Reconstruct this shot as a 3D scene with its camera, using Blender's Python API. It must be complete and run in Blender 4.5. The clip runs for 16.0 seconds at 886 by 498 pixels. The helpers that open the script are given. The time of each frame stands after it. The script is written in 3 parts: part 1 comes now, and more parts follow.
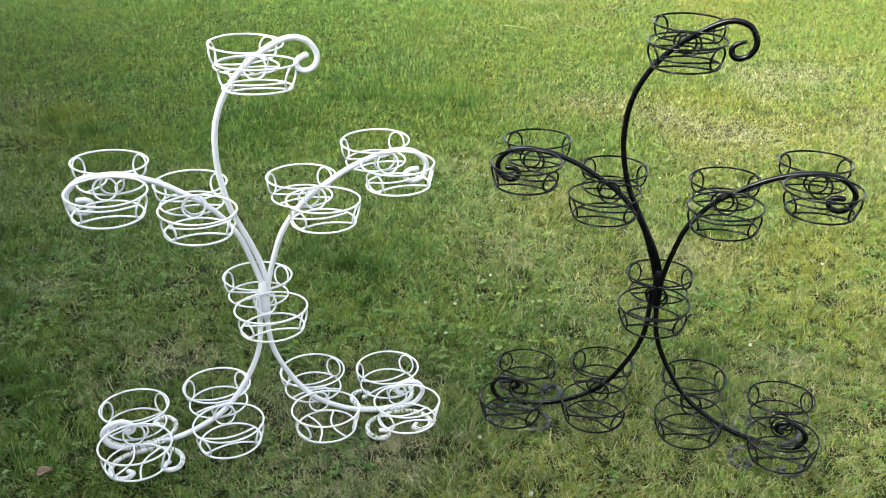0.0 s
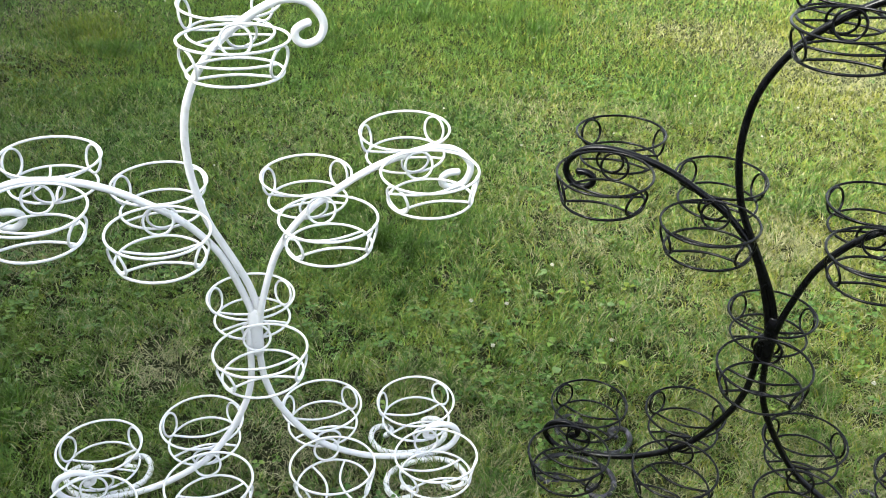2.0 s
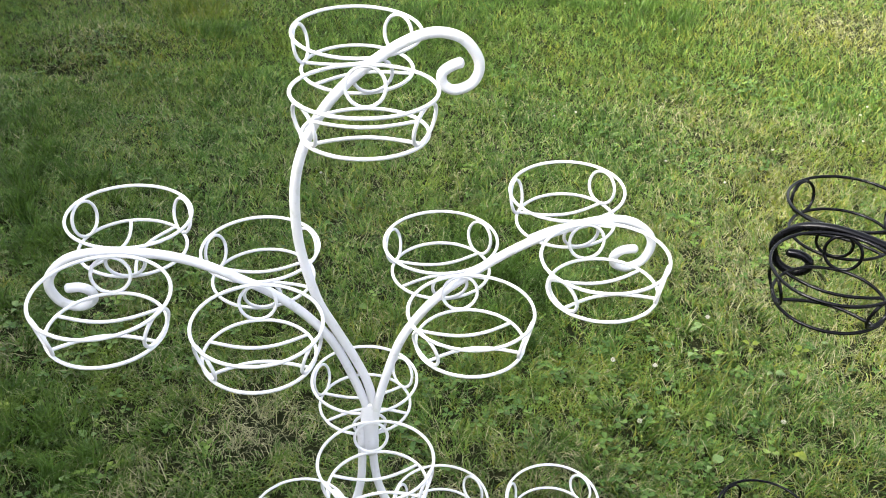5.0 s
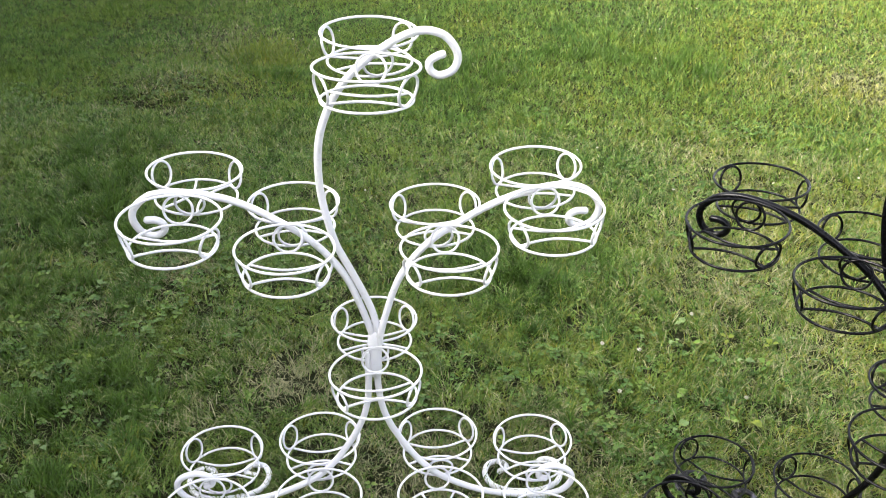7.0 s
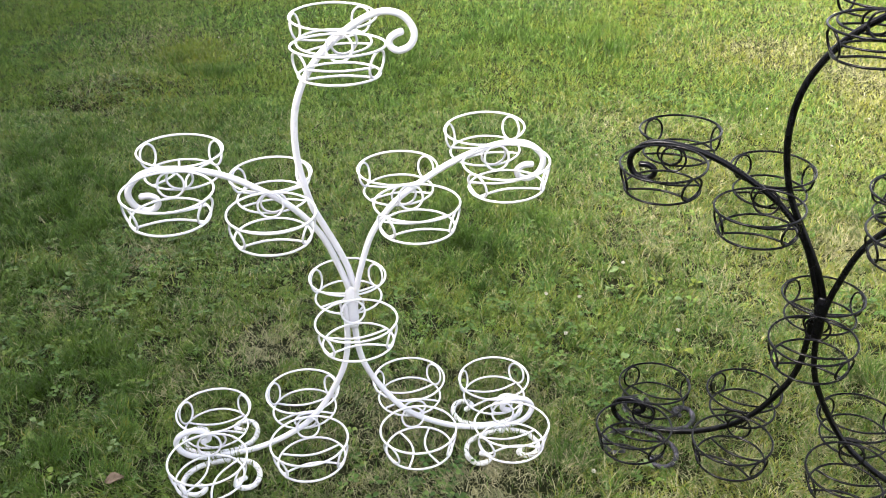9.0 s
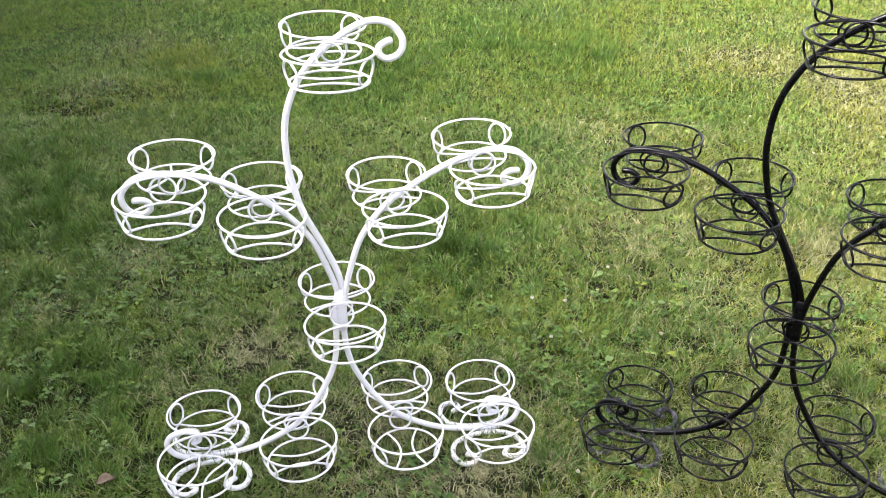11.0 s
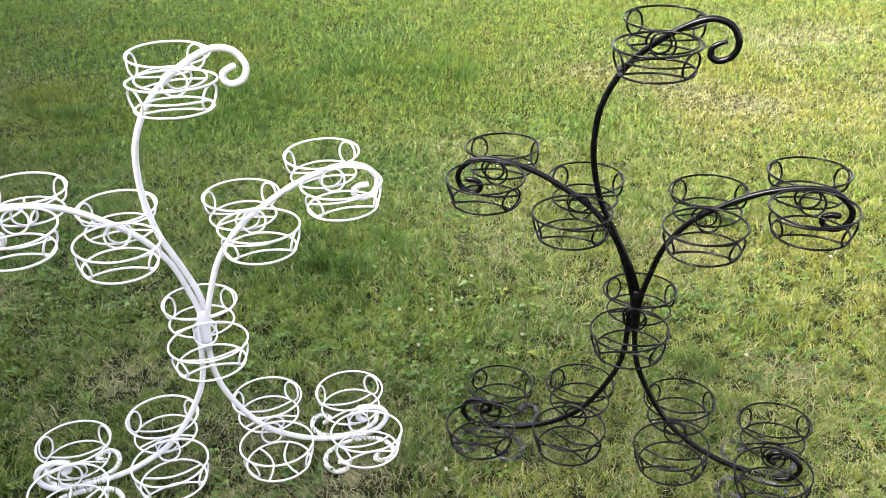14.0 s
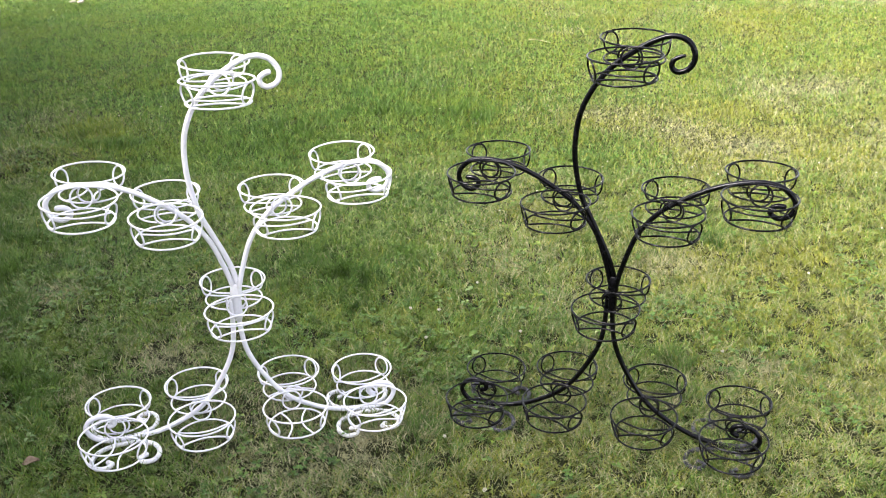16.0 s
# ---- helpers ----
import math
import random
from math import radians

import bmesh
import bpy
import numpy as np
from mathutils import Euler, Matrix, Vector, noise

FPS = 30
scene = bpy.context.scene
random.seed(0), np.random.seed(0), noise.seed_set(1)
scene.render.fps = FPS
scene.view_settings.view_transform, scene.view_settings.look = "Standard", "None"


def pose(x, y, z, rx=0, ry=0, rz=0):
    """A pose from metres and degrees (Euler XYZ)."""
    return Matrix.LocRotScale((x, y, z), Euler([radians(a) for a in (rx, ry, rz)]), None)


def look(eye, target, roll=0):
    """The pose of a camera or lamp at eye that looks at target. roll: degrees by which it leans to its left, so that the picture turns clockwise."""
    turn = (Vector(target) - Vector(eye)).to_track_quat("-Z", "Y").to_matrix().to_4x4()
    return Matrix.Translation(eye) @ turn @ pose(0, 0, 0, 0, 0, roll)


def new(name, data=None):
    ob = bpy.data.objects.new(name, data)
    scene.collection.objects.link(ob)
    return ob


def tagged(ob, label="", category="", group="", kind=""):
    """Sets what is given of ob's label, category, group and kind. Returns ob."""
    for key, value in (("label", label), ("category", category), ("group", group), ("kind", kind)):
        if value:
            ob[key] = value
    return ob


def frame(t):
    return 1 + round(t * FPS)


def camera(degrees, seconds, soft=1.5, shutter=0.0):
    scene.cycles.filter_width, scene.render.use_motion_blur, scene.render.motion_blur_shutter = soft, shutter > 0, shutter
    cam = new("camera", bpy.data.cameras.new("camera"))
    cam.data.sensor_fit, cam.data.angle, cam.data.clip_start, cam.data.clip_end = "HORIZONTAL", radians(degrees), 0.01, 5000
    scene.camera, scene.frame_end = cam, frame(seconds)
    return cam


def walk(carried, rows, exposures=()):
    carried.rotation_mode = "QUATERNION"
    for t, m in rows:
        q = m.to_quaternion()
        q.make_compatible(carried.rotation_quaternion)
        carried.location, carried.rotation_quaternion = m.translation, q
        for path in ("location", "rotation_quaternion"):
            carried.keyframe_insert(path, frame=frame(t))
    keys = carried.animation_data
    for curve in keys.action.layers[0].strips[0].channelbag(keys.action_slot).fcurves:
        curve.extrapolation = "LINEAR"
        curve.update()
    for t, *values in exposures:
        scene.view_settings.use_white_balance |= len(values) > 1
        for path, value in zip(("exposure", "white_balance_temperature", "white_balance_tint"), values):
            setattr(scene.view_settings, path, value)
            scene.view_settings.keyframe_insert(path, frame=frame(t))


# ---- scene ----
cam = camera(48.93, 16.0, soft=1.0)
PATH = [
    (0, (-0.059, 0.008, 1.614), (0.013, 1.824, 0.780), 0.28),
    (0.5, (-0.000, 0.149, 1.616), (0.030, 1.945, 0.737), 0.05),
    (1, (-0.015, 0.357, 1.608), (0.039, 2.123, 0.670), -1.15),
    (1.5, (-0.036, 0.527, 1.608), (0.033, 2.263, 0.617), -0.34),
    (2, (0.002, 0.688, 1.600), (-0.060, 2.402, 0.570), 0.68),
    (2.5, (0.047, 0.769, 1.594), (-0.236, 2.447, 0.543), 0.55),
    (3, (0.045, 0.839, 1.584), (-0.413, 2.467, 0.517), -1.08),
    (3.5, (-0.056, 1.018, 1.554), (-0.467, 2.642, 0.463), -1.93),
    (4, (-0.123, 1.135, 1.546), (-0.423, 2.760, 0.418), -0.84),
    (4.5, (-0.142, 1.161, 1.550), (-0.394, 2.791, 0.419), -0.06),
    (4.7, (-0.149, 1.155, 1.556), (-0.387, 2.794, 0.435), 0.05),
    (6.8, (0.067, 0.741, 1.585), (-0.326, 2.463, 0.647), -0.53),
    (7, (0.081, 0.700, 1.595), (-0.316, 2.405, 0.628), -0.47),
    (7.5, (0.068, 0.631, 1.621), (-0.302, 2.349, 0.666), -1.28),
    (8, (0.039, 0.550, 1.632), (-0.251, 2.274, 0.663), -2.04),
    (8.5, (0.022, 0.473, 1.634), (-0.224, 2.198, 0.652), -1.81),
    (9, (0.030, 0.435, 1.640), (-0.203, 2.163, 0.660), -1.84),
    (11.5, (0.040, 0.396, 1.662), (-0.165, 2.134, 0.695), -1.31),
    (12, (0.045, 0.404, 1.665), (-0.160, 2.145, 0.703), -1.50),
    (12.5, (0.043, 0.412, 1.666), (-0.156, 2.155, 0.707), -1.39),
    (13, (0.041, 0.423, 1.664), (-0.151, 2.167, 0.704), -1.65),
    (13.5, (0.067, 0.374, 1.672), (-0.067, 2.129, 0.722), -2.59),
    (14, (0.130, 0.289, 1.677), (0.142, 2.060, 0.748), -1.49),
    (14.5, (0.192, 0.149, 1.669), (0.195, 1.936, 0.771), -1.06),
    (15, (0.203, -0.002, 1.666), (0.170, 1.805, 0.811), -1.60),
    (15.5, (0.187, -0.080, 1.655), (0.161, 1.741, 0.828), -1.19),
    (16, (0.202, -0.116, 1.647), (0.156, 1.712, 0.838), -1.09),
]
walk(cam, [(t, look(eye, target, roll)) for t, eye, target, roll in PATH], exposures=[(0.0, 2.58, 6550, 0), (3.2, 2.68, 6550, -1), (4.5, 2.70, 6600, 4), (7.0, 2.73, 6750, 7), (9.0, 2.86, 6800, 10), (13.5, 2.91, 6750, 10), (15.0, 2.80, 6700, 11), (16.0, 2.77, 6650, 11)])

# ---- light: hazy late sun from behind an added wall, open sky ahead ----
SUN_FROM = Vector((-0.85, -0.53, 0.0)).normalized()
SUN_ELEVATION = radians(40)
world = bpy.data.worlds.new("sky")
scene.world = world
world.use_nodes = True
wn = world.node_tree
sky = wn.nodes.new("ShaderNodeTexSky")
sky.sky_type = "NISHITA"
sky.sun_disc = False
sky.sun_elevation = SUN_ELEVATION
sky.sun_rotation = math.atan2(SUN_FROM.x, SUN_FROM.y)
sky.air_density, sky.dust_density, sky.ozone_density = 1.0, 4.0, 1.0
back = wn.nodes["Background"]
back.inputs["Strength"].default_value = 0.15
grey = wn.nodes.new("ShaderNodeRGBToBW")
haze = wn.nodes.new("ShaderNodeMix")
haze.data_type = "RGBA"
haze.inputs[0].default_value = 0.8
wn.links.new(sky.outputs[0], grey.inputs[0])
wn.links.new(sky.outputs[0], haze.inputs[6])
wn.links.new(grey.outputs[0], haze.inputs[7])
wn.links.new(haze.outputs[2], back.inputs["Color"])

sun = new("sun", bpy.data.lights.new("sun", "SUN"))
sun.data.energy, sun.data.angle, sun.data.color = 1.95, radians(24), (1.0, 0.935, 0.73)
sun.matrix_world = look(SUN_FROM * 20 + Vector((0, 0, 20 * math.tan(SUN_ELEVATION))), (0, 0, 0))


# ---- materials ----
class Nodes:
    """A material's node tree, with short calls to add nodes."""

    def __init__(self, name):
        self.material = bpy.data.materials.new(name)
        self.material.use_nodes = True
        self.tree = self.material.node_tree
        self.shader = self.tree.nodes["Principled BSDF"]
        self.output = self.tree.nodes["Material Output"]

    def add(self, kind, **values):
        node = self.tree.nodes.new(kind)
        for key, value in values.items():
            node.inputs[key.replace("_", " ")].default_value = value
        return node

    def link(self, a, b):
        self.tree.links.new(a, b)

    def ramp(self, source, *stops):
        node = self.add("ShaderNodeValToRGB")
        els = node.color_ramp.elements
        while len(els) < len(stops):
            els.new(0.5)
        for el, (at, colour) in zip(els, stops):
            el.position, el.color = at, (*colour, 1)
        self.link(source, node.inputs[0])
        return node.outputs[0]

    def mix(self, factor, a, b, blend="MIX"):
        node = self.tree.nodes.new("ShaderNodeMix")
        node.data_type, node.blend_type = "RGBA", blend
        for value, slot in ((factor, node.inputs[0]), (a, node.inputs[6]), (b, node.inputs[7])):
            if hasattr(value, "links"):
                self.link(value, slot)
            else:
                slot.default_value = value if isinstance(value, float) else (*value, 1)
        return node.outputs[2]

    def noise(self, scale, detail=3.0, rough=0.6):
        where = self.add("ShaderNodeNewGeometry")
        node = self.add("ShaderNodeTexNoise", Scale=scale, Detail=detail, Roughness=rough)
        self.link(where.outputs["Position"], node.inputs["Vector"])
        return node.outputs["Fac"]

    def bump(self, height, distance, strength=0.6):
        node = self.add("ShaderNodeBump", Strength=strength, Distance=distance)
        self.link(height, node.inputs["Height"])
        self.link(node.outputs[0], self.shader.inputs["Normal"])


def paint(name, colour, worn, roughness, grime, dark_lines=None, gloss=0.5, relief=0.5, patch_level=0.39):
    """Brushed-on metal paint with faint runs, dust and small scuffs; the worn tone can also carry sheen."""
    m = Nodes(name)
    wear_and_sheen = m.ramp(m.noise(55, 4), (patch_level - 0.03, (1, 1, 1)), (patch_level + 0.03, (0, 0, 0)))
    dust = m.ramp(m.noise(9, 4), (0.45, (0, 0, 0)), (0.75, (1, 1, 1)))
    base = m.mix(wear_and_sheen, colour, worn)
    half = m.add("ShaderNodeMath")
    half.operation = "MULTIPLY"
    m.link(dust, half.inputs[0])
    half.inputs[1].default_value = 0.35
    coat = m.mix(half.outputs[0], base, grime)
    if dark_lines:  # thin dark lines like grass blades over the bar, in places only
        line = m.ramp(m.noise(120, 3, 0.7), (0.482, (0, 0, 0)), (0.493, (1, 1, 1)), (0.507, (1, 1, 1)), (0.518, (0, 0, 0)))
        places = m.ramp(m.noise(22, 2), (0.48, (0, 0, 0)), (0.62, (1, 1, 1)))
        both = m.add("ShaderNodeMath")
        both.operation = "MULTIPLY"
        m.link(line, both.inputs[0])
        m.link(places, both.inputs[1])
        coat = m.mix(both.outputs[0], coat, dark_lines)
    m.link(coat, m.shader.inputs["Base Color"])
    m.link(m.ramp(m.noise(30, 3), (0.3, (roughness - 0.1,) * 3), (0.7, (roughness + 0.12,) * 3)), m.shader.inputs["Roughness"])
    m.shader.inputs["Specular IOR Level"].default_value = gloss
    m.shader.inputs["Specular Tint"].default_value = (0.86, 0.86, 1.0, 1)
    m.bump(m.noise(260, 2), 0.0006, relief)
    return m.material


def leaf_matter(name, ramps, patches, through_light=0.3, roughness=0.46):
    """Blades or leaves: each one its own tone, with broad patches of another tone, and some light through them."""
    m = Nodes(name)
    where = m.add("ShaderNodeNewGeometry")
    own = m.ramp(where.outputs["Random Per Island"], *ramps)
    broad = m.ramp(m.noise(1.3, 3), (0.38, (0, 0, 0)), (0.62, (1, 1, 1)))
    fine = m.ramp(m.noise(6.0, 2), (0.4, (0, 0, 0)), (0.65, (1, 1, 1)))
    colour = m.mix(broad, own, m.mix(0.55, own, patches[0]))
    colour = m.mix(fine, colour, m.mix(0.45, colour, patches[1]))
    clump = m.ramp(m.noise(18.0, 5, 0.8), (0.32, (0.47, 0.53, 0.47)), (0.50, (0.98, 1.0, 0.96)), (0.68, (1.56, 1.45, 1.5)))
    colour = m.mix(1.0, colour, clump, "MULTIPLY")
    m.link(colour, m.shader.inputs["Base Color"])
    m.shader.inputs["Roughness"].default_value = roughness
    m.shader.inputs["Specular IOR Level"].default_value = 0.27
    glow = m.add("ShaderNodeBsdfTranslucent")
    m.link(colour, glow.inputs["Color"])
    both = m.add("ShaderNodeMixShader", Fac=through_light)
    m.link(m.shader.outputs[0], both.inputs[1])
    m.link(glow.outputs[0], both.inputs[2])
    m.link(both.outputs[0], m.output.inputs["Surface"])
    return m.material


def soil():
    m = Nodes("soil_and_thatch")
    # near-black: shade deep between the blades is put into soil and thatch colour
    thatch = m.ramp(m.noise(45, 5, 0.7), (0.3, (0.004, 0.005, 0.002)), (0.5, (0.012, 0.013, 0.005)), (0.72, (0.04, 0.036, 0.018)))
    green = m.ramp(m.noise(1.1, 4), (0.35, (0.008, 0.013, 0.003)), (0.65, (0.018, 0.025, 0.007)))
    # turf tone carries the self-shading of standing grass too
    turf = m.ramp(m.noise(28, 6, 0.8), (0.3, (0.010, 0.017, 0.005)), (0.5, (0.034, 0.048, 0.012)), (0.7, (0.075, 0.085, 0.030)))
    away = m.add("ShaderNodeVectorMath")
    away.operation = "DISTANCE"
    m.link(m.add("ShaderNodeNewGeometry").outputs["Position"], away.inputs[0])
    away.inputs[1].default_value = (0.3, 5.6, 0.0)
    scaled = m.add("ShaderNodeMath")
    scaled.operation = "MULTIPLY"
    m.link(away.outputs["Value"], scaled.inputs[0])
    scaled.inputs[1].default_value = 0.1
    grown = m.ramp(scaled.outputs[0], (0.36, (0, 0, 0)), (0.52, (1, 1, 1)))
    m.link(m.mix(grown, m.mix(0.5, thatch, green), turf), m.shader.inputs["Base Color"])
    m.shader.inputs["Roughness"].default_value = 0.95
    m.shader.inputs["Specular IOR Level"].default_value = 0.1
    m.bump(m.noise(60, 5, 0.7), 0.02, 0.8)
    return m.material


def plain(name, colour, other, scale, roughness=0.8):
    m = Nodes(name)
    m.link(m.ramp(m.noise(scale, 4), (0.35, colour), (0.65, other)), m.shader.inputs["Base Color"])
    m.shader.inputs["Roughness"].default_value = roughness
    m.bump(m.noise(scale * 4, 3), 0.004, 0.5)
    return m.material


WHITE_PAINT = paint("white_paint", (0.655, 0.655, 0.75), (0.57, 0.575, 0.64), 0.42, (0.57, 0.57, 0.57))
BLACK_PAINT = paint("black_paint", (0.001, 0.001, 0.0015), (0.003, 0.003, 0.005), 0.22, (0.002, 0.002, 0.003), gloss=0.2, relief=0.12)
# lilac patches on the black feet: sky sheen put into the paint colour
BLACK_FEET_SHEEN = paint("black_paint_feet_sheen", (0.005, 0.005, 0.007), (0.060, 0.055, 0.078), 0.45, (0.02, 0.02, 0.027), gloss=0.4, patch_level=0.46)
# lighter than the stand's white: bright light on the feet put into colour
WHITE_FEET_LIT = paint("white_paint_feet_lit", (0.70, 0.70, 0.78), (0.62, 0.625, 0.67), 0.55, (0.55, 0.55, 0.52), (0.12, 0.12, 0.11))
SOIL = soil()
GREEN = leaf_matter("grass_green", [(0.0, (0.032, 0.070, 0.012)), (0.3, (0.060, 0.124, 0.020)), (0.62, (0.107, 0.190, 0.036)), (0.88, (0.165, 0.242, 0.055)), (1.0, (0.24, 0.29, 0.10))], [(0.125, 0.175, 0.022), (0.045, 0.125, 0.022)], 0.2)
OLIVE = leaf_matter("grass_olive", [(0.0, (0.070, 0.085, 0.012)), (0.5, (0.150, 0.165, 0.026)), (1.0, (0.25, 0.25, 0.06))], [(0.165, 0.175, 0.018), (0.12, 0.155, 0.022)], 0.2)
LUSH = leaf_matter("grass_lush", [(0.0, (0.020, 0.048, 0.008)), (0.5, (0.050, 0.105, 0.015)), (1.0, (0.11, 0.19, 0.04))], [(0.075, 0.13, 0.016), (0.05, 0.11, 0.018)], 0.25)
TUSSOCK = leaf_matter("grass_tussock", [(0.0, (0.040, 0.075, 0.008)), (0.5, (0.085, 0.125, 0.012)), (1.0, (0.16, 0.20, 0.03))], [(0.11, 0.14, 0.012), (0.08, 0.12, 0.012)], 0.25)
STRAW = leaf_matter("grass_straw", [(0.0, (0.12, 0.13, 0.05)), (0.5, (0.235, 0.232, 0.13)), (1.0, (0.38, 0.365, 0.25))], [(0.23, 0.23, 0.115), (0.26, 0.245, 0.16)], 0.2, 0.7)
CLOVER = leaf_matter("clover_green", [(0.0, (0.03, 0.075, 0.014)), (0.6, (0.07, 0.14, 0.026)), (1.0, (0.16, 0.23, 0.06))], [(0.08, 0.14, 0.03), (0.05, 0.11, 0.03)], 0.25, 0.5)
WEED = leaf_matter("weed_green", [(0.0, (0.05, 0.11, 0.018)), (0.6, (0.10, 0.18, 0.035)), (1.0, (0.18, 0.25, 0.07))], [(0.17, 0.22, 0.03), (0.09, 0.16, 0.04)], 0.25, 0.6)
WEED_PALE = leaf_matter("weed_pale", [(0.0, (0.09, 0.15, 0.05)), (1.0, (0.19, 0.27, 0.11))], [(0.12, 0.20, 0.06), (0.16, 0.22, 0.10)], 0.25, 0.5)
WEED_YELLOW = leaf_matter("weed_yellow", [(0.0, (0.12, 0.16, 0.02)), (1.0, (0.19, 0.23, 0.04))], [(0.16, 0.19, 0.02), (0.13, 0.18, 0.03)], 0.3, 0.5)
PETAL = plain("clover_petal", (0.56, 0.54, 0.53), (0.30, 0.28, 0.22), 260)
STALK = plain("stalk_green", (0.1, 0.16, 0.04), (0.14, 0.18, 0.06), 80)
DEAD = plain("dead_leaf_brown", (0.095, 0.062, 0.042), (0.17, 0.125, 0.09), 60)
TWIG = plain("dry_twig", (0.20, 0.18, 0.11), (0.30, 0.27, 0.18), 60)
STONE = plain("field_stone", (0.22, 0.18, 0.165), (0.32, 0.28, 0.26), 25)
RENDER_WALL = plain("wall_render", (0.42, 0.40, 0.36), (0.48, 0.46, 0.42), 3)


# ---- geometry helpers ----
def mesh_object(name, verts, faces, material, parent=None, label="", smooth=True):
    me = bpy.data.meshes.new(name)
    me.from_pydata([tuple(v) for v in verts], [], faces)
    me.materials.append(material)
    me.polygons.foreach_set("use_smooth", [smooth] * len(me.polygons))
    me.update()
    ob = new(name, me)
    ob.parent = parent
    return tagged(ob, label)


def smooth_path(points, steps=6):
    """A smooth curve through control points."""
    p = np.array(points, float)
    p = np.vstack([2 * p[0] - p[1], p, 2 * p[-1] - p[-2]])
    out = []
    for k in range(1, len(p) - 2):
        a, b, c, d = p[k - 1:k + 3]
        for s in np.arange(steps) / steps:
            out.append(0.5 * (2 * b + (c - a) * s + (2 * a - 5 * b + 4 * c - d) * s ** 2 + (3 * b - a - 3 * c + d) * s ** 3))
    out.append(p[-2])
    return np.array(out)


def tube(path, radius, sides=10, closed=False, end_taper=1.0, side_axis=None):
    """Vertices and faces of a round bar along a path, with domed ends; end_taper thins its last tenth."""
    path = np.asarray(path, float)
    n = len(path)
    if closed:
        tangent = np.roll(path, -1, 0) - np.roll(path, 1, 0)
    else:
        tangent = np.gradient(path, axis=0)
    tangent /= np.linalg.norm(tangent, axis=1)[:, None]
    ref = np.array(side_axis if side_axis is not None else (0.0, 1.0, 0.0))
    a = np.cross(tangent, ref)
    a /= np.linalg.norm(a, axis=1)[:, None]
    b = np.cross(tangent, a)
    rad = np.full(n, radius)
    if end_taper != 1.0:
        tail = np.clip((np.arange(n) - 0.88 * n) / (0.12 * n), 0, 1)
        rad *= 1 - (1 - end_taper) * tail
    if not closed:
        rows = [(path[0] - tangent[0] * radius * 0.55, a[0], b[0], rad[0] * 0.5), (path[0] - tangent[0] * radius * 0.25, a[0], b[0], rad[0] * 0.85)]
        rows += [(path[k], a[k], b[k], rad[k]) for k in range(n)]
        rows += [(path[-1] + tangent[-1] * rad[-1] * 0.25, a[-1], b[-1], rad[-1] * 0.85), (path[-1] + tangent[-1] * rad[-1] * 0.55, a[-1], b[-1], rad[-1] * 0.5)]
    else:
        rows = [(path[k], a[k], b[k], rad[k]) for k in range(n)]
    ang = np.arange(sides) * 2 * math.pi / sides
    verts = [c + r * (math.cos(t) * p + math.sin(t) * q) for c, p, q, r in rows for t in ang]
    m, faces = len(rows), []
    for k in range(m if closed else m - 1):
        j = (k + 1) % m
        for s in range(sides):
            s2 = (s + 1) % sides
            faces.append((k * sides + s, k * sides + s2, j * sides + s2, j * sides + s))
    if not closed:
        faces.append(tuple(range(sides - 1, -1, -1)))
        faces.append(tuple((m - 1) * sides + s for s in range(sides)))
    return verts, faces


def ground_height(x, y):
    """Gentle unevenness of the lawn, which falls away behind on one side and rises on the other."""
    roll = 0.008 * np.sin(1.1 * x + 0.6) * np.cos(0.9 * y) + 0.004 * np.sin(2.7 * x + 1.9 * y)
    knoll = 0.028 * np.exp(-((x + 0.77) ** 2 + (y - 2.19) ** 2) / 0.09) - 0.014 * np.exp(-((x - 0.28) ** 2 + (y - 2.44) ** 2) / 0.07)
    away = np.clip((y - 3.0) / 2.4, 0, 1)
    slope = (0.028 * np.clip(x, -4, 4) - 0.012) * away * away * (3 - 2 * away)
    mound = 0.06 * np.exp(-((x + 2.3) / 0.42) ** 2 - ((y - 5.05) / 0.25) ** 2) - 0.035 * np.exp(-((x + 2.32) / 0.2) ** 2 - ((y - 4.68) / 0.08) ** 2)
    return (roll + knoll + slope + mound - 0.012 - 0.014 * np.tanh(1.5 * (x - 0.1))) * np.exp(-((x / 14) ** 2 + ((y - 5) / 14) ** 2))


# ---- ground and the added, unseen wall that shades the lawn ----
def spaced(near, step, far, count):
    inner = np.arange(-near, near + step / 2, step)
    outer = near + (far - near) * (np.arange(1, count + 1) / count) ** 3
    return np.concatenate([-outer[::-1], inner, outer])


gx, gy = spaced(6, 0.1, 600, 14), spaced(6, 0.1, 600, 14) + 5
GX, GY = np.meshgrid(gx, gy)
GZ = ground_height(GX, GY)
nx = len(gx)
cells = [(j * nx + i, j * nx + i + 1, (j + 1) * nx + i + 1, (j + 1) * nx + i) for j in range(len(gy) - 1) for i in range(nx - 1)]
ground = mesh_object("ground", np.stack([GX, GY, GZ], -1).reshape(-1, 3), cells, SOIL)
tagged(ground, "uneven garden soil and thatch under the lawn", "ground", kind="structure")


def box(name, size, m, material, label, category, kind):
    bm = bmesh.new()
    bmesh.ops.create_cube(bm, size=1, matrix=Matrix.Diagonal((*size, 1)))
    bmesh.ops.bevel(bm, geom=bm.edges[:], offset=0.03, segments=2, affect="EDGES")
    me = bpy.data.meshes.new(name)
    bm.to_mesh(me)
    bm.free()
    me.materials.append(material)
    ob = new(name, me)
    ob.matrix_world = m
    return tagged(ob, label, category, kind=kind)


# out of view, put up only to block sun and sky on one side
WALL_TURN = math.degrees(math.atan2(SUN_FROM.y, SUN_FROM.x)) + 90
wall_spot = SUN_FROM * 3.0
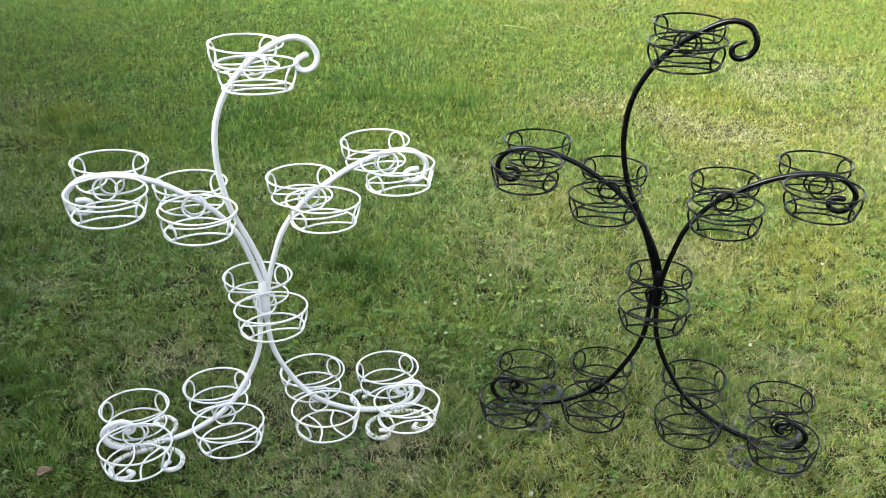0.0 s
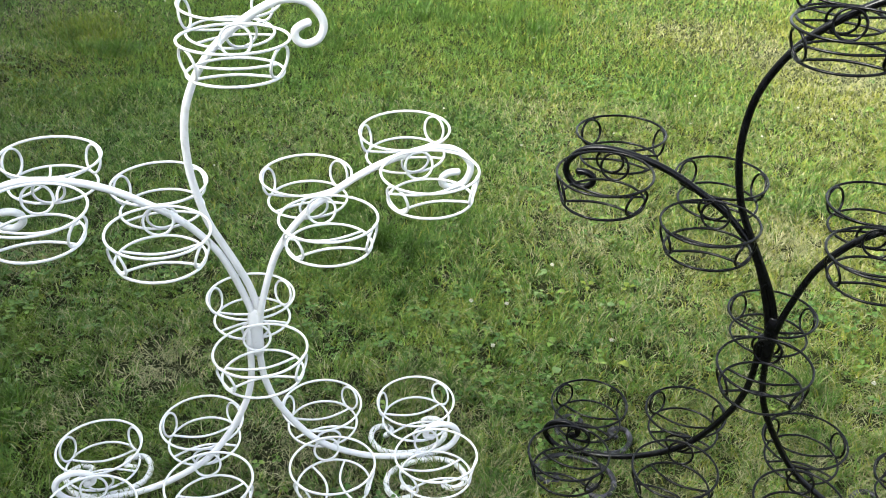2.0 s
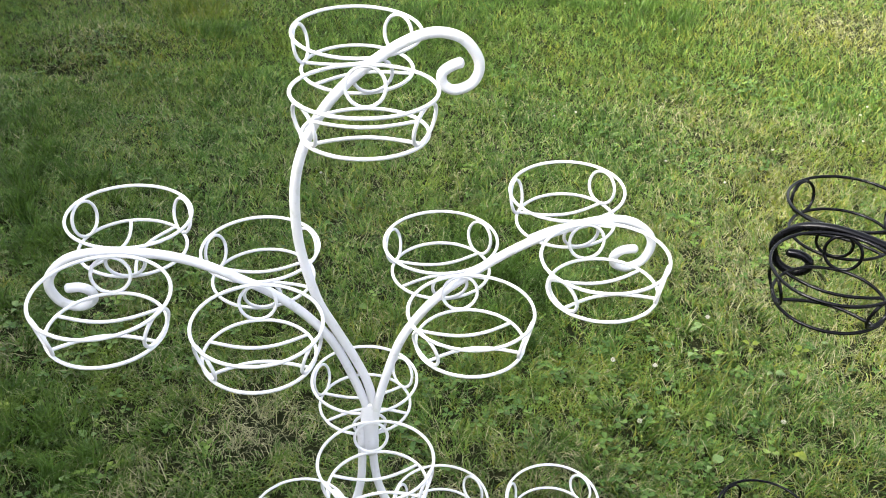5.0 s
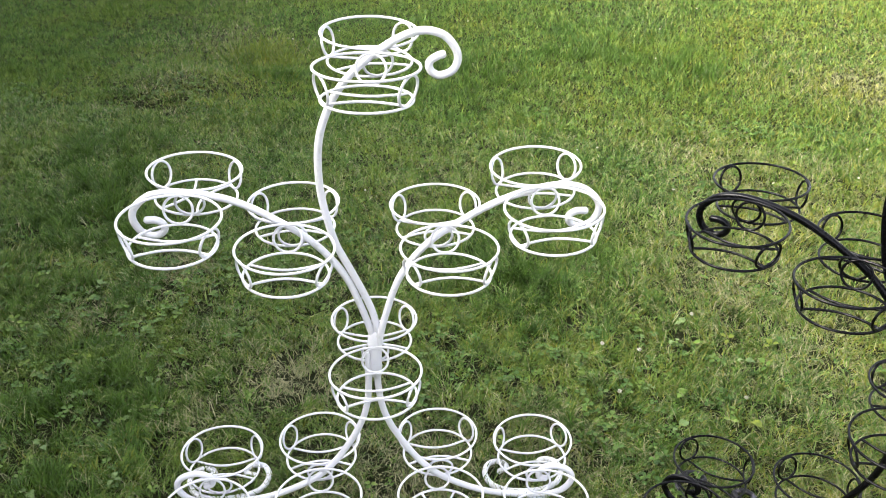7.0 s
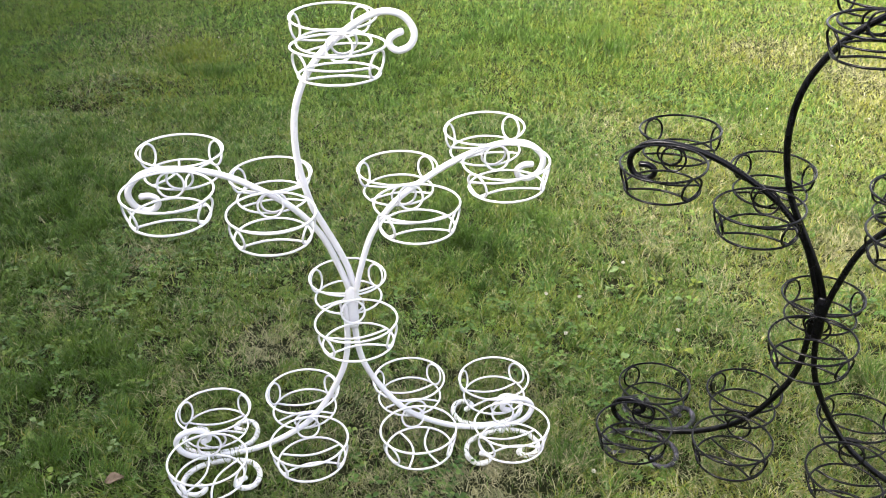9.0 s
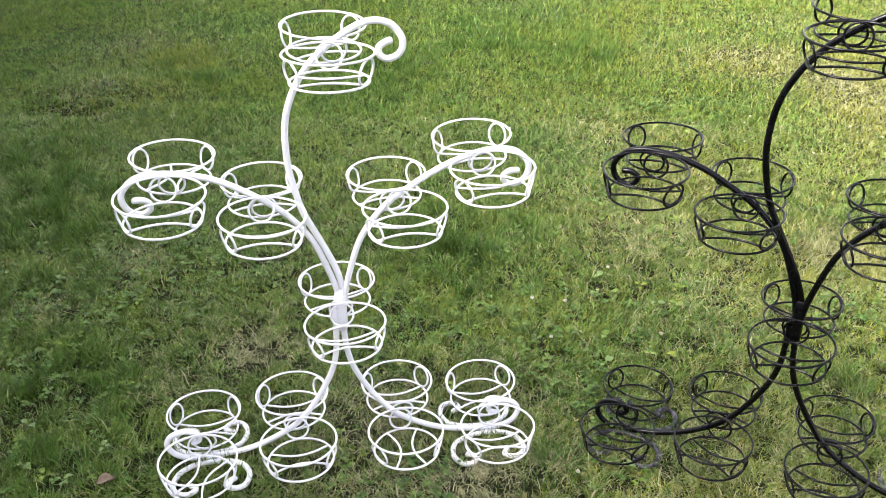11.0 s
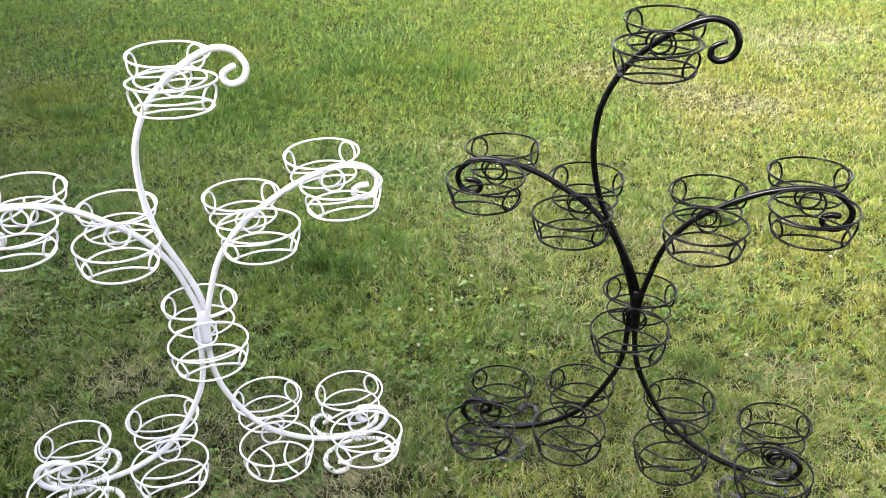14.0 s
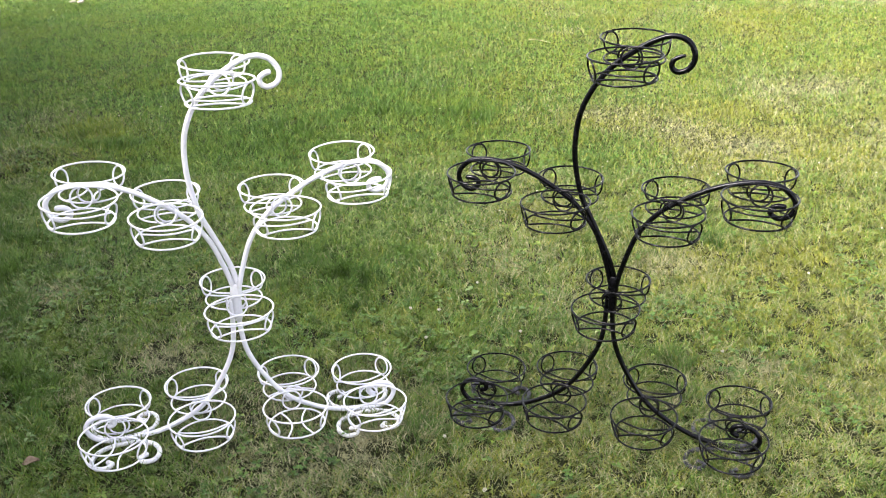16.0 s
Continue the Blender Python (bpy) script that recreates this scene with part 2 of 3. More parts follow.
box("wall_shade_caster", (22, 0.3, 4.6), pose(wall_spot.x, wall_spot.y, 2.25, 0, 0, WALL_TURN), RENDER_WALL, "plain rendered house wall behind the lawn", "wall", "structure")


# ---- plant stands ----
RING, BASE_RING, DROP = 0.0910, 0.0795, 0.056
TUBE = 0.0071

ARM = [(0.008, 0.39), (0.018, 0.466), (0.035, 0.532), (0.060, 0.603), (0.094, 0.655), (0.132, 0.694), (0.174, 0.722), (0.225, 0.752), (0.276, 0.775),
       (0.330, 0.791), (0.378, 0.797), (0.420, 0.789), (0.449, 0.765), (0.456, 0.741), (0.444, 0.716), (0.420, 0.706), (0.400, 0.715), (0.398, 0.730), (0.412, 0.739), (0.431, 0.739)]
STEM = [(0.010, 0.39), (0.015, 0.459), (0.007, 0.521), (-0.012, 0.577), (-0.038, 0.638), (-0.059, 0.688), (-0.072, 0.742), (-0.081, 0.800), (-0.082, 0.862),
        (-0.076, 0.911), (-0.062, 0.954), (-0.041, 0.994), (-0.010, 1.032), (0.030, 1.065), (0.076, 1.093), (0.118, 1.105), (0.154, 1.096), (0.175, 1.072),
        (0.180, 1.050), (0.170, 1.030), (0.147, 1.022), (0.131, 1.031), (0.129, 1.047), (0.142, 1.057), (0.155, 1.061)]
LEG = [(0.008, 0.43), (0.010, 0.350), (0.016, 0.295), (0.031, 0.245), (0.062, 0.185), (0.101, 0.129), (0.143, 0.090), (0.205, 0.056), (0.262, 0.037),
       (0.320, 0.029), (0.378, 0.026), (0.422, 0.040), (0.443, 0.072), (0.430, 0.100), (0.396, 0.111), (0.370, 0.100), (0.366, 0.082), (0.382, 0.074)]
FOOT = [(0.287, 0.088), (0.307, 0.101), (0.296, 0.122), (0.268, 0.119), (0.253, 0.085), (0.266, 0.044), (0.302, 0.022), (0.344, 0.016),
        (0.387, 0.021), (0.420, 0.043), (0.435, 0.081), (0.425, 0.112), (0.399, 0.122), (0.380, 0.107), (0.393, 0.092)]


def circle(radius, count, centre=(0, 0, 0), a=(1, 0, 0), b=(0, 1, 0)):
    t = np.arange(count)[:, None] * 2 * math.pi / count
    return np.array(centre) + radius * (np.cos(t) * np.array(a) + np.sin(t) * np.array(b))


def holder_parts(wire):
    """Meshes of one pot holder, its upper ring in the plane z = 0, its joint with the stand towards +y."""
    up = (0, 0, 1)
    made = {"upper": tube(circle(RING, 72), wire, 8, True, side_axis=up), "base_ring": tube(circle(BASE_RING, 64, (0, 0, -DROP)), wire, 8, True, side_axis=up)}
    small = (DROP - 0.002) / 2
    for k, at in enumerate((90, 210, 330)):
        out = np.array((math.cos(radians(at)), math.sin(radians(at)), 0))
        along = np.array((-out[1], out[0], 0))
        lean = out * (RING - BASE_RING) / DROP + np.array((0, 0, 1))
        lean /= np.linalg.norm(lean)
        middle = out * ((RING + BASE_RING) / 2 - (0.0 if k == 0 else 0.002)) + np.array((0, 0, -DROP / 2))
        made["spacer_ring", k] = tube(circle(small, 32, middle, along, lean), wire, 8, True, side_axis=out)
    for k, sign in enumerate((1, -1)):
        ends = [radians(90 * sign + d) for d in (-62, 62)]
        p, q = [np.array((BASE_RING * math.cos(e), BASE_RING * math.sin(e), -DROP)) for e in ends]
        s = np.linspace(0, 1, 17)[:, None]
        arc = p + (q - p) * s - np.array((0, sign, 0)) * 0.022 * np.sin(math.pi * s)
        made["support_wire", k] = tube(arc, wire, 8, side_axis=up)
    return made


def as_mesh(name, data, material):
    me = bpy.data.meshes.new(name)
    me.from_pydata([tuple(v) for v in data[0]], [], data[1])
    me.materials.append(material)
    me.polygons.foreach_set("use_smooth", [True] * len(me.polygons))
    return me


def plant_stand(foot_material, material, wire, x, y, turn, stem_stretch, stem_bow, arm_shape, leg_shape, stations, label, hook_taper):
    stand = new("plant_stand")
    stand.matrix_world = pose(x, y, 0, 0, 0, turn)
    tagged(stand, label, "plant stand", "scrolled plant stands on the lawn")

    def bar(name, flat, offset, radius=TUBE, taper=1.0):
        path = smooth_path(flat)
        pts = np.stack([path[:, 0], np.full(len(path), offset), path[:, 1]], 1)
        mesh_object(name, *tube(pts, radius, 14, end_taper=taper), material, stand)

    stem = [(u - stem_bow * math.sin(math.pi * min(max((z - 0.43) / 0.66, 0), 1)), 0.45 + (z - 0.45) * (stem_stretch if z > 0.45 else 1)) for u, z in STEM]
    bar("stem", stem, 0.004, TUBE * 1.04, hook_taper)
    for sign, (reach, droop, bow, root) in zip((-1, 1), arm_shape):
        bar("arm", [(sign * u * reach + root * max(0, 1 - u / 0.15), z + droop * u / 0.4 + bow * math.sin(math.pi * min(u / 0.36, 1))) for u, z in ARM], -0.003 * sign)
    for sign, rise in zip((-1, 1), leg_shape):
        bar("leg", [(sign * u, z + rise * u / 0.4) for u, z in LEG], 0.0)
        for face in (-1, 1):
            path = smooth_path([(sign * u, face * v) for u, v in FOOT])
            low = 0.022 + rise * 0.85
            pts = np.stack([path[:, 0], path[:, 1], np.full(len(path), low)], 1)
            mesh_object("foot_scroll", *tube(pts, TUBE * 0.95, 12, side_axis=(0, 0, 1)), foot_material, stand)
    # welded sleeve where stem, arms and legs meet
    rows = [(0.352, 0.0105, 0.009), (0.358, 0.0125, 0.0105), (0.372, 0.0130, 0.0115), (0.395, 0.0132, 0.0115), (0.408, 0.0138, 0.0120), (0.418, 0.0145, 0.0116), (0.432, 0.0150, 0.0104), (0.444, 0.0146, 0.0088), (0.453, 0.0128, 0.0068), (0.459, 0.0098, 0.0046), (0.462, 0.0060, 0.0026)]
    sides = 20
    verts = [(0.007 + a * math.cos(t), b * math.sin(t), z + 0.018) for z, a, b in rows for t in np.arange(sides) * 2 * math.pi / sides]
    faces = [(k * sides + s, k * sides + (s + 1) % sides, (k + 1) * sides + (s + 1) % sides, (k + 1) * sides + s) for k in range(len(rows) - 1) for s in range(sides)]
    faces += [tuple(range(sides - 1, -1, -1)), tuple((len(rows) - 1) * sides + s for s in range(sides))]
    mesh_object("sleeve", verts, faces, material, stand, "smooth welded sleeve")
    # pot holders, in pairs behind and before the bars
    meshes = {key: as_mesh("pot_holder" if key == "upper" else key[0] if isinstance(key, tuple) else key, data, material) for key, data in holder_parts(wire).items()}
    for behind, u, z, tilt_u, tilt_n, spin, *twist in stations:
        side = 1 if behind else -1
        m = Matrix.Translation((u, side * (RING + 0.0095), z)) @ Matrix.Rotation(radians(-tilt_u), 4, "Y") @ Matrix.Rotation(radians(tilt_n), 4, "X")
        holder = new("pot_holder", meshes["upper"])
        holder.parent = stand
        holder.matrix_local = m @ Matrix.Rotation((math.pi if behind else 0) + radians(sum(twist)), 4, "Z")
        for key, me in meshes.items():
            if key == "upper":
                continue
            piece = new(me.name.split(".")[0], me)
            piece.parent = holder
            if me.name.startswith("support"):
                piece.matrix_local = Matrix.Rotation(radians(spin), 4, "Z")
    return stand


# behind?, along, height, tilt along, tilt across, turn of the support wires, turn of the whole holder
WHITE_STATIONS = [
    (1, 0.025, 1.077, -1.5, 2.6, 0, 9), (0, 0.016, 1.077, -1.6, -2.8, 0, -6), (1, -0.327, 0.813, -3.1, 0.2, 70), (0, -0.345, 0.811, -1.3, 1.7, 0),
    (1, -0.142, 0.735, -0.4, 1.0, 0), (0, -0.148, 0.740, -2.1, 1.3, 0), (1, 0.347, 0.793, 1.4, 1.5, 0), (0, 0.347, 0.797, 0.4, -0.2, 0),
    (1, 0.143, 0.718, 0.0, 0.6, 0), (0, 0.154, 0.725, -1.2, -0.4, 0), (1, 0.008, 0.448, -1.4, -0.9, 0), (0, 0.006, 0.452, 0.6, -2.2, 0),
    (1, -0.130, 0.130, 0.2, -0.1, 0), (0, -0.128, 0.135, 1.1, -1.3, 0), (1, -0.355, 0.109, -0.7, -1.4, 0), (0, -0.365, 0.125, -1.1, -0.8, 65),
]
WHITE_STATIONS += [(1, 0.142, 0.121, -0.4, 0.2, 0), (0, 0.132, 0.120, -0.4, -1.7, 90), (1, 0.367, 0.085, 0.2, 0.4, 0), (0, 0.363, 0.093, -1.8, -3.0, 0)]
BLACK_STATIONS = [
    (1, 0.009, 1.120, -0.8, 2.9, 0), (0, 0.021, 1.117, 1.4, 1.2, 0), (1, -0.362, 0.778, 0.9, -0.6, 0), (0, -0.345, 0.780, 0.3, 1.8, 0),
    (1, -0.149, 0.718, -1.2, 1.5, 0), (0, -0.140, 0.719, 1.8, -0.1, 0), (1, 0.143, 0.720, 1.5, 0.8, 0), (0, 0.154, 0.723, 1.4, 1.0, 0),
    (1, 0.357, 0.792, 0.4, -0.9, 0), (0, 0.368, 0.794, -0.3, 0.4, 0), (1, 0.002, 0.426, 0.5, -1.0, 0), (0, 0.008, 0.431, 1.4, 2.1, 0),
    (1, -0.365, 0.060, 0.3, -0.9, 0), (0, -0.360, 0.072, 0.5, -0.5, 0), (1, -0.138, 0.109, 0.8, -0.3, 0), (0, -0.125, 0.110, 1.1, -0.0, -15),
]
BLACK_STATIONS += [(1, 0.128, 0.113, 1.6, 1.4, 0), (0, 0.132, 0.114, 1.8, 2.1, 0), (1, 0.371, 0.091, 2.5, -2.3, 0), (0, 0.376, 0.093, 1.9, 1.7, 0)]

plant_stand(WHITE_FEET_LIT, WHITE_PAINT, 0.0026, -0.443, 2.2905, 17.9, 1.0, 0.0, ((0.955, 0.018, 0.014, 0.023), (1.0, 0.0, 0.0, 0.0)), (0.022, -0.022), WHITE_STATIONS,
            "white painted metal plant stand with empty ring holders on lawn", 1.0)
plant_stand(BLACK_FEET_SHEEN, BLACK_PAINT, 0.0026, 0.605, 2.325, -19.9, 1.067, 0.037, ((0.98, -0.016, 0.006, 0.015), (0.99, 0.0, 0.003, 0.0)), (-0.043, -0.036), BLACK_STATIONS,
            "black painted metal plant stand with empty ring holders on lawn", 0.55)


# ---- lawn ----
rng = np.random.default_rng(7)


def lattice(x, y, cell, seed):
    """Smooth random field between 0 and 1."""
    grid = np.random.default_rng(seed).random((256, 256))
    fx, fy = x / cell + 64, y / cell + 64
    i, j = np.floor(fx).astype(int), np.floor(fy).astype(int)
    s, t = fx - i, fy - j
    s, t = s * s * (3 - 2 * s), t * t * (3 - 2 * t)
    i, j = i % 255, j % 255
    return (grid[i, j] * (1 - s) + grid[i + 1, j] * s) * (1 - t) + (grid[i, j + 1] * (1 - s) + grid[i + 1, j + 1] * s) * t


def in_lawn(x, y):
    left = np.maximum(-1.5 - 0.8 * (y - 1.8), -4.1 - 0.25 * (y - 5))
    stray = np.abs(rng.normal(0, 0.14, np.shape(x)))
    return (x > left - stray) & (x < 1.5 + 0.47 * (y - 1.8) + stray)


# worn places of the lawn: along, ahead, radius, how dry
DRY_SPOTS = [(2.5, 6.07, 0.38, 0.6), (1.88, 6.0, 0.5, 0.15), (1.5, 5.07, 0.3, 0.3), (-2.2, 5.58, 0.5, 0.2), (-2.85, 5.89, 0.6, 0.25), (-2.3, 4.92, 0.3, 0.5), (-1.75, 4.75, 0.25, 0.25), (-0.81, 2.68, 0.12, 0.75), (-1.5, 2.84, 0.1, 0.6)]
DRY_SPOTS += [(-1.39, 3.19, 0.12, 0.6), (0.34, 3.54, 0.3, 0.45), (0.99, 3.4, 0.3, 0.4), (-0.45, 2.45, 0.16, 0.6), (0.56, 3.04, 0.25, 0.3), (-0.1, 2.22, 0.14, 0.6), (0.4, 4.25, 0.35, 0.35), (0.3, 2.34, 0.3, 0.3), (-0.1, 2.57, 0.2, 0.35), (-0.3, 2.05, 0.3, 0.42), (-0.54, 2.18, 0.25, 0.22), (-0.2, 2.62, 0.25, 0.2), (1.15, 2.66, 0.09, 0.6), (-1.0, 2.5, 0.1, 0.5)]
BARE_SPOTS = [(-2.36, 4.68, 0.2, 0.045), (-2.13, 4.58, 0.14, 0.035), (-1.19, 2.96, 0.07, 0.05), (-1.06, 3.93, 0.07, 0.03), (-0.6, 2.4, 0.08, 0.05), (0.12, 2.14, 0.09, 0.06), (0.02, 2.75, 0.06, 0.04), (-0.78, 2.66, 0.07, 0.05)]
TUFTS = [(-2.06, 5.6, 0.2), (-1.82, 5.2, 0.09), (-1.95, 3.75, 0.32), (-1.75, 3.4, 0.25), (-2.15, 4.15, 0.25), (0.22, 5.62, 0.22), (-0.28, 5.83, 0.2), (1.18, 3.66, 0.2), (-1.55, 3.03, 0.22), (-1.12, 2.62, 0.14), (-1.28, 2.45, 0.2), (-1.14, 2.12, 0.16), (-0.78, 5.39, 0.35), (-0.05, 2.77, 0.14), (0.06, 2.22, 0.12), (0.81, 2.64, 0.18), (-0.3, 3.42, 0.2)]
# yellow-green places
OLIVE_SPOTS = [(-2.06, 5.6, 0.2, 0.7), (-1.93, 5.4, 0.1, 0.7), (1.79, 5.58, 0.3, 0.6), (1.55, 4.86, 0.25, 0.6), (1.2, 3.5, 0.3, 0.3), (1.5, 3.0, 0.3, 0.4), (0.6, 2.6, 0.2, 0.3), (-2.0, 4.9, 0.4, 0.3), (2.2, 4.7, 0.5, 0.4), (0.3, 2.0, 0.3, 0.25)]


def spotted(x, y, spots):
    return sum(much * np.exp(-((x - cx) ** 2 + (y - cy) ** 2) / (r * r)) for cx, cy, r, much in spots)


def sunny(x):
    """How far towards the open, drier side of the lawn."""
    return 1 / (1 + np.exp(-2.2 * (x - 0.4)))


def dryness(x, y):
    s = sunny(x)
    d = -0.11 + 0.32 * s + (0.6 + 0.5 * s) * (0.75 * np.clip(lattice(x, y, 0.35, 3) - 0.55, 0, 1) + 0.8 * np.clip(lattice(x, y, 0.8, 5) - 0.5, 0, 1))
    d += 0.16 * np.clip((2.9 - y) / 0.5, 0, 1) * np.exp(-((x + 0.1) / 0.6) ** 2)
    return d + spotted(x, y, DRY_SPOTS)


def oliveness(x, y):
    return 0.04 + sunny(x) * (0.40 + 1.2 * np.clip(lattice(x, y, 0.5, 51) - 0.45, 0, 1)) + 0.5 * np.clip(lattice(x, y, 0.28, 52) - 0.6, 0, 1) + spotted(x, y, OLIVE_SPOTS)


def bareness(x, y):
    d = 0.85 * np.clip(lattice(x, y, 0.036, 31) * 3.4 - 1.6, 0, 1) * np.clip((5.6 - y) / 2.2, 0.04 + 0.5 * (1 - sunny(x)), 1)
    for cx, cy, rx, ry in BARE_SPOTS:
        d += 0.85 * np.exp(-(((x - cx) / rx) ** 2 + ((y - cy) / ry) ** 2)) * (lattice(x, y, 0.06, 33) > 0.36)
    return d


def tuftiness(x, y):
    d = 0.22 * lattice(x, y, 0.22, 11) + 0.28 * lattice(x, y, 0.07, 12) + 0.34 * (lattice(x, y, 0.028, 14) - 0.3) + 0.55 * np.clip(lattice(x, y, 0.42, 15) - 0.5, 0, 1)
    for cx, cy, r in TUFTS:
        d += 0.95 * np.exp(-((x - cx) ** 2 + (y - cy) ** 2) / (r * r)) * np.clip(2.2 * lattice(x, y, 0.07, 13) - 0.7, 0, 1)
    return d


def scatter(y0, y1, density):
    count = int(density * (y1 - y0) * 14)
    x, y = rng.uniform(-7, 7, count), rng.uniform(y0, y1, count)
    keep = in_lawn(x, y)
    return x[keep], y[keep]


def blades(name, x, y, width, length, lean, material, label, drop=0.0, plain_shape=False):
    """One object of many tapering blades, bent where they stand near."""
    n = len(x)
    turn = rng.uniform(0, 2 * math.pi, n)
    way = 16 * lattice(x, y, 0.09, 41) + rng.normal(0, 1.2, n) * np.interp(y, (3.7, 7.0), (1, 2))
    z = ground_height(x, y) - drop
    flat = np.clip(lean * rng.uniform(0.4, 1.5, n), 0, 1.45)
    side = np.stack([np.cos(turn), np.sin(turn), np.zeros(n)], 1) * (width * rng.uniform(0.6, 1.3, n))[:, None] / 2
    go = np.stack([np.cos(way), np.sin(way)], 1)
    base = np.stack([x, y, z], 1)

    def along(share, bend):
        h = length * share
        a = flat * bend
        return base + np.concatenate([go * (h * np.sin(a))[:, None], (h * np.cos(a))[:, None]], 1)

    if plain_shape:
        v, corners, starts = np.stack([base - side, base + side, along(1.0, 1.0)], 1), [0, 1, 2], [0]
    else:
        mid = along(0.55, 0.75)
        v, corners, starts = np.stack([base - side, base + side, mid + side * 0.8, mid - side * 0.8, along(1.0, 1.15)], 1), [0, 1, 2, 3, 3, 2, 4], [0, 4]
    k = np.arange(n)[:, None]
    me = bpy.data.meshes.new(name)
    me.vertices.add(v.shape[1] * n)
    me.vertices.foreach_set("co", v.astype(np.float32).reshape(-1))
    me.loops.add(len(corners) * n)
    me.loops.foreach_set("vertex_index", (k * v.shape[1] + corners).astype(np.int32).reshape(-1))
    me.polygons.add(len(starts) * n)
    me.polygons.foreach_set("loop_start", (k * len(corners) + starts).astype(np.int32).reshape(-1))
    me.materials.append(material)
    me.update(calc_edges=True)
    me.validate()
    return tagged(new(name, me), label, "grass", kind="stuff")


DEAD_PATCHES = [(-0.80, 2.67, 0.055, 110), (1.15, 2.66, 0.035, 70), (-1.0, 2.5, 0.05, 60), (1.05, 2.75, 0.03, 30), (-0.1, 2.22, 0.06, 60), (-1.39, 3.19, 0.06, 60), (-2.3, 4.86, 0.1, 45)]
FEET = [(-0.77, 2.19), (-0.12, 2.40), (0.285, 2.44), (0.925, 2.21)]  # where the feet of the stands rest


def lawn(x, y, width, tall, lean, plain_shape=False):
    keep = rng.random(len(x)) > bareness(x, y)
    x, y, width, tall, lean = x[keep], y[keep], width[keep], tall[keep], lean[keep]
    dry = rng.random(len(x)) < dryness(x, y)
    tuft = tuftiness(x, y)
    length = tall * (0.4 + 1.3 * tuft) * rng.uniform(0.6, 1.3, len(x))
    lush = ~dry & (rng.random(len(x)) < 1.5 * tuft - 0.54)
    lush &= rng.random(len(x)) > 0.9 * spotted(x, y, OLIVE_SPOTS)
    olive = ~dry & ~lush & (rng.random(len(x)) < oliveness(x, y))
    g = ~dry & ~lush & ~olive
    blades("lush_grass", x[lush], y[lush], width[lush], length[lush], 0.7, LUSH, "lush deep green tufts in the lawn", 0, plain_shape)
    blades("lawn_grass", x[g], y[g], width[g], length[g], lean[g], GREEN, "short uneven green lawn grass", 0, plain_shape)
    blades("olive_grass", x[olive], y[olive], width[olive], length[olive], lean[olive], OLIVE, "yellow-green grass in patches of the lawn", 0, plain_shape)
    blades("dry_grass", x[dry], y[dry], width[dry] * 0.8, length[dry] * 0.9, 1.25, STRAW, "dry straw-coloured grass in the lawn", 0, plain_shape)


def strip(y0, y1):
    """Blades thick and fine near the stands, thinner and broader further off."""
    made = [scatter(y, y + 0.35, float(np.interp(y, (2.4, 3.0, 4.2, 5.2, 7.0, 11.5), (56000, 46000, 24000, 17000, 10500, 5200)))) for y in np.arange(y0, y1 - 0.01, 0.35)]
    return np.concatenate([p[0] for p in made]), np.concatenate([p[1] for p in made])


def sward(x, y, plain_shape):
    lawn(x, y, np.interp(y, (2.4, 3.0, 4.2, 5.2, 7.0, 11.5), (0.0029, 0.0033, 0.0037, 0.0052, 0.0060, 0.0085)), np.interp(y, (2.4, 3.0, 4.2, 7.0), (0.035, 0.039, 0.038, 0.034)), np.interp(y, (2.5, 4.2, 7.5), (1.0, 0.9, 0.8)), plain_shape)


sward(*strip(1.7, 4.85), False)
sward(*strip(4.85, 11.5), True)
# coarser grass all round, thickest beside the fine sward
lx = np.concatenate([rng.uniform(-9, 9, 150000), rng.normal(0, 1.7, 60000), rng.uniform(-4.5, 4.5, 70000)])
ly = np.concatenate([rng.uniform(-5, 13, 150000), rng.normal(1.6, 0.45, 60000), rng.uniform(0, 7, 70000)])
keep = ~(in_lawn(lx, ly) & (ly > 1.7) & (ly < 11.5))
lx, ly = lx[keep], ly[keep]
lawn(lx, ly, np.full(len(lx), 0.0085), np.full(len(lx), 0.046), np.full(len(lx), 1.0), True)
# a rank yellow-green tussock, with darker grass at its foot
qx = np.concatenate([rng.normal(-2.07, 0.16, 420), rng.normal(-1.92, 0.09, 260)])
qy = np.concatenate([rng.normal(5.60, 0.11, 420), rng.normal(5.42, 0.09, 260)])
blades("tussock_grass", qx, qy, 0.0055, rng.uniform(0.035, 0.09, len(qx)), 0.85, TUSSOCK, "rank yellow-green tussock standing above the lawn")
qx, qy = rng.normal(-1.82, 0.09, 500), rng.normal(5.24, 0.04, 500)
blades("tussock_grass", qx, qy, 0.005, rng.uniform(0.04, 0.08, len(qx)), 0.7, LUSH, "dark green rank grass below the tussock")
tx, ty = scatter(1.7, 4.6, 2200)
blades("straw_litter", tx, ty, 0.0015, rng.uniform(0.02, 0.06, len(tx)), 1.3, STRAW, "thin dry grass stems lying over the lawn", -0.018)
# grass that stands up through and over the feet of the stands
fx = np.concatenate([rng.normal(px, 0.085, 380) for px, py in FEET])
fy = np.concatenate([rng.normal(py, 0.075, 380) for px, py in FEET])
blades("foot_grass", fx, fy, 0.0026, rng.uniform(0.028, 0.055, len(fx)), 0.55, GREEN, "upright grass growing through the feet of the stands")
# bleached straw where the sward has died back
sx = np.concatenate([rng.normal(px, r, n) for px, py, r, n in DEAD_PATCHES])
sy = np.concatenate([rng.normal(py, r, n) for px, py, r, n in DEAD_PATCHES])
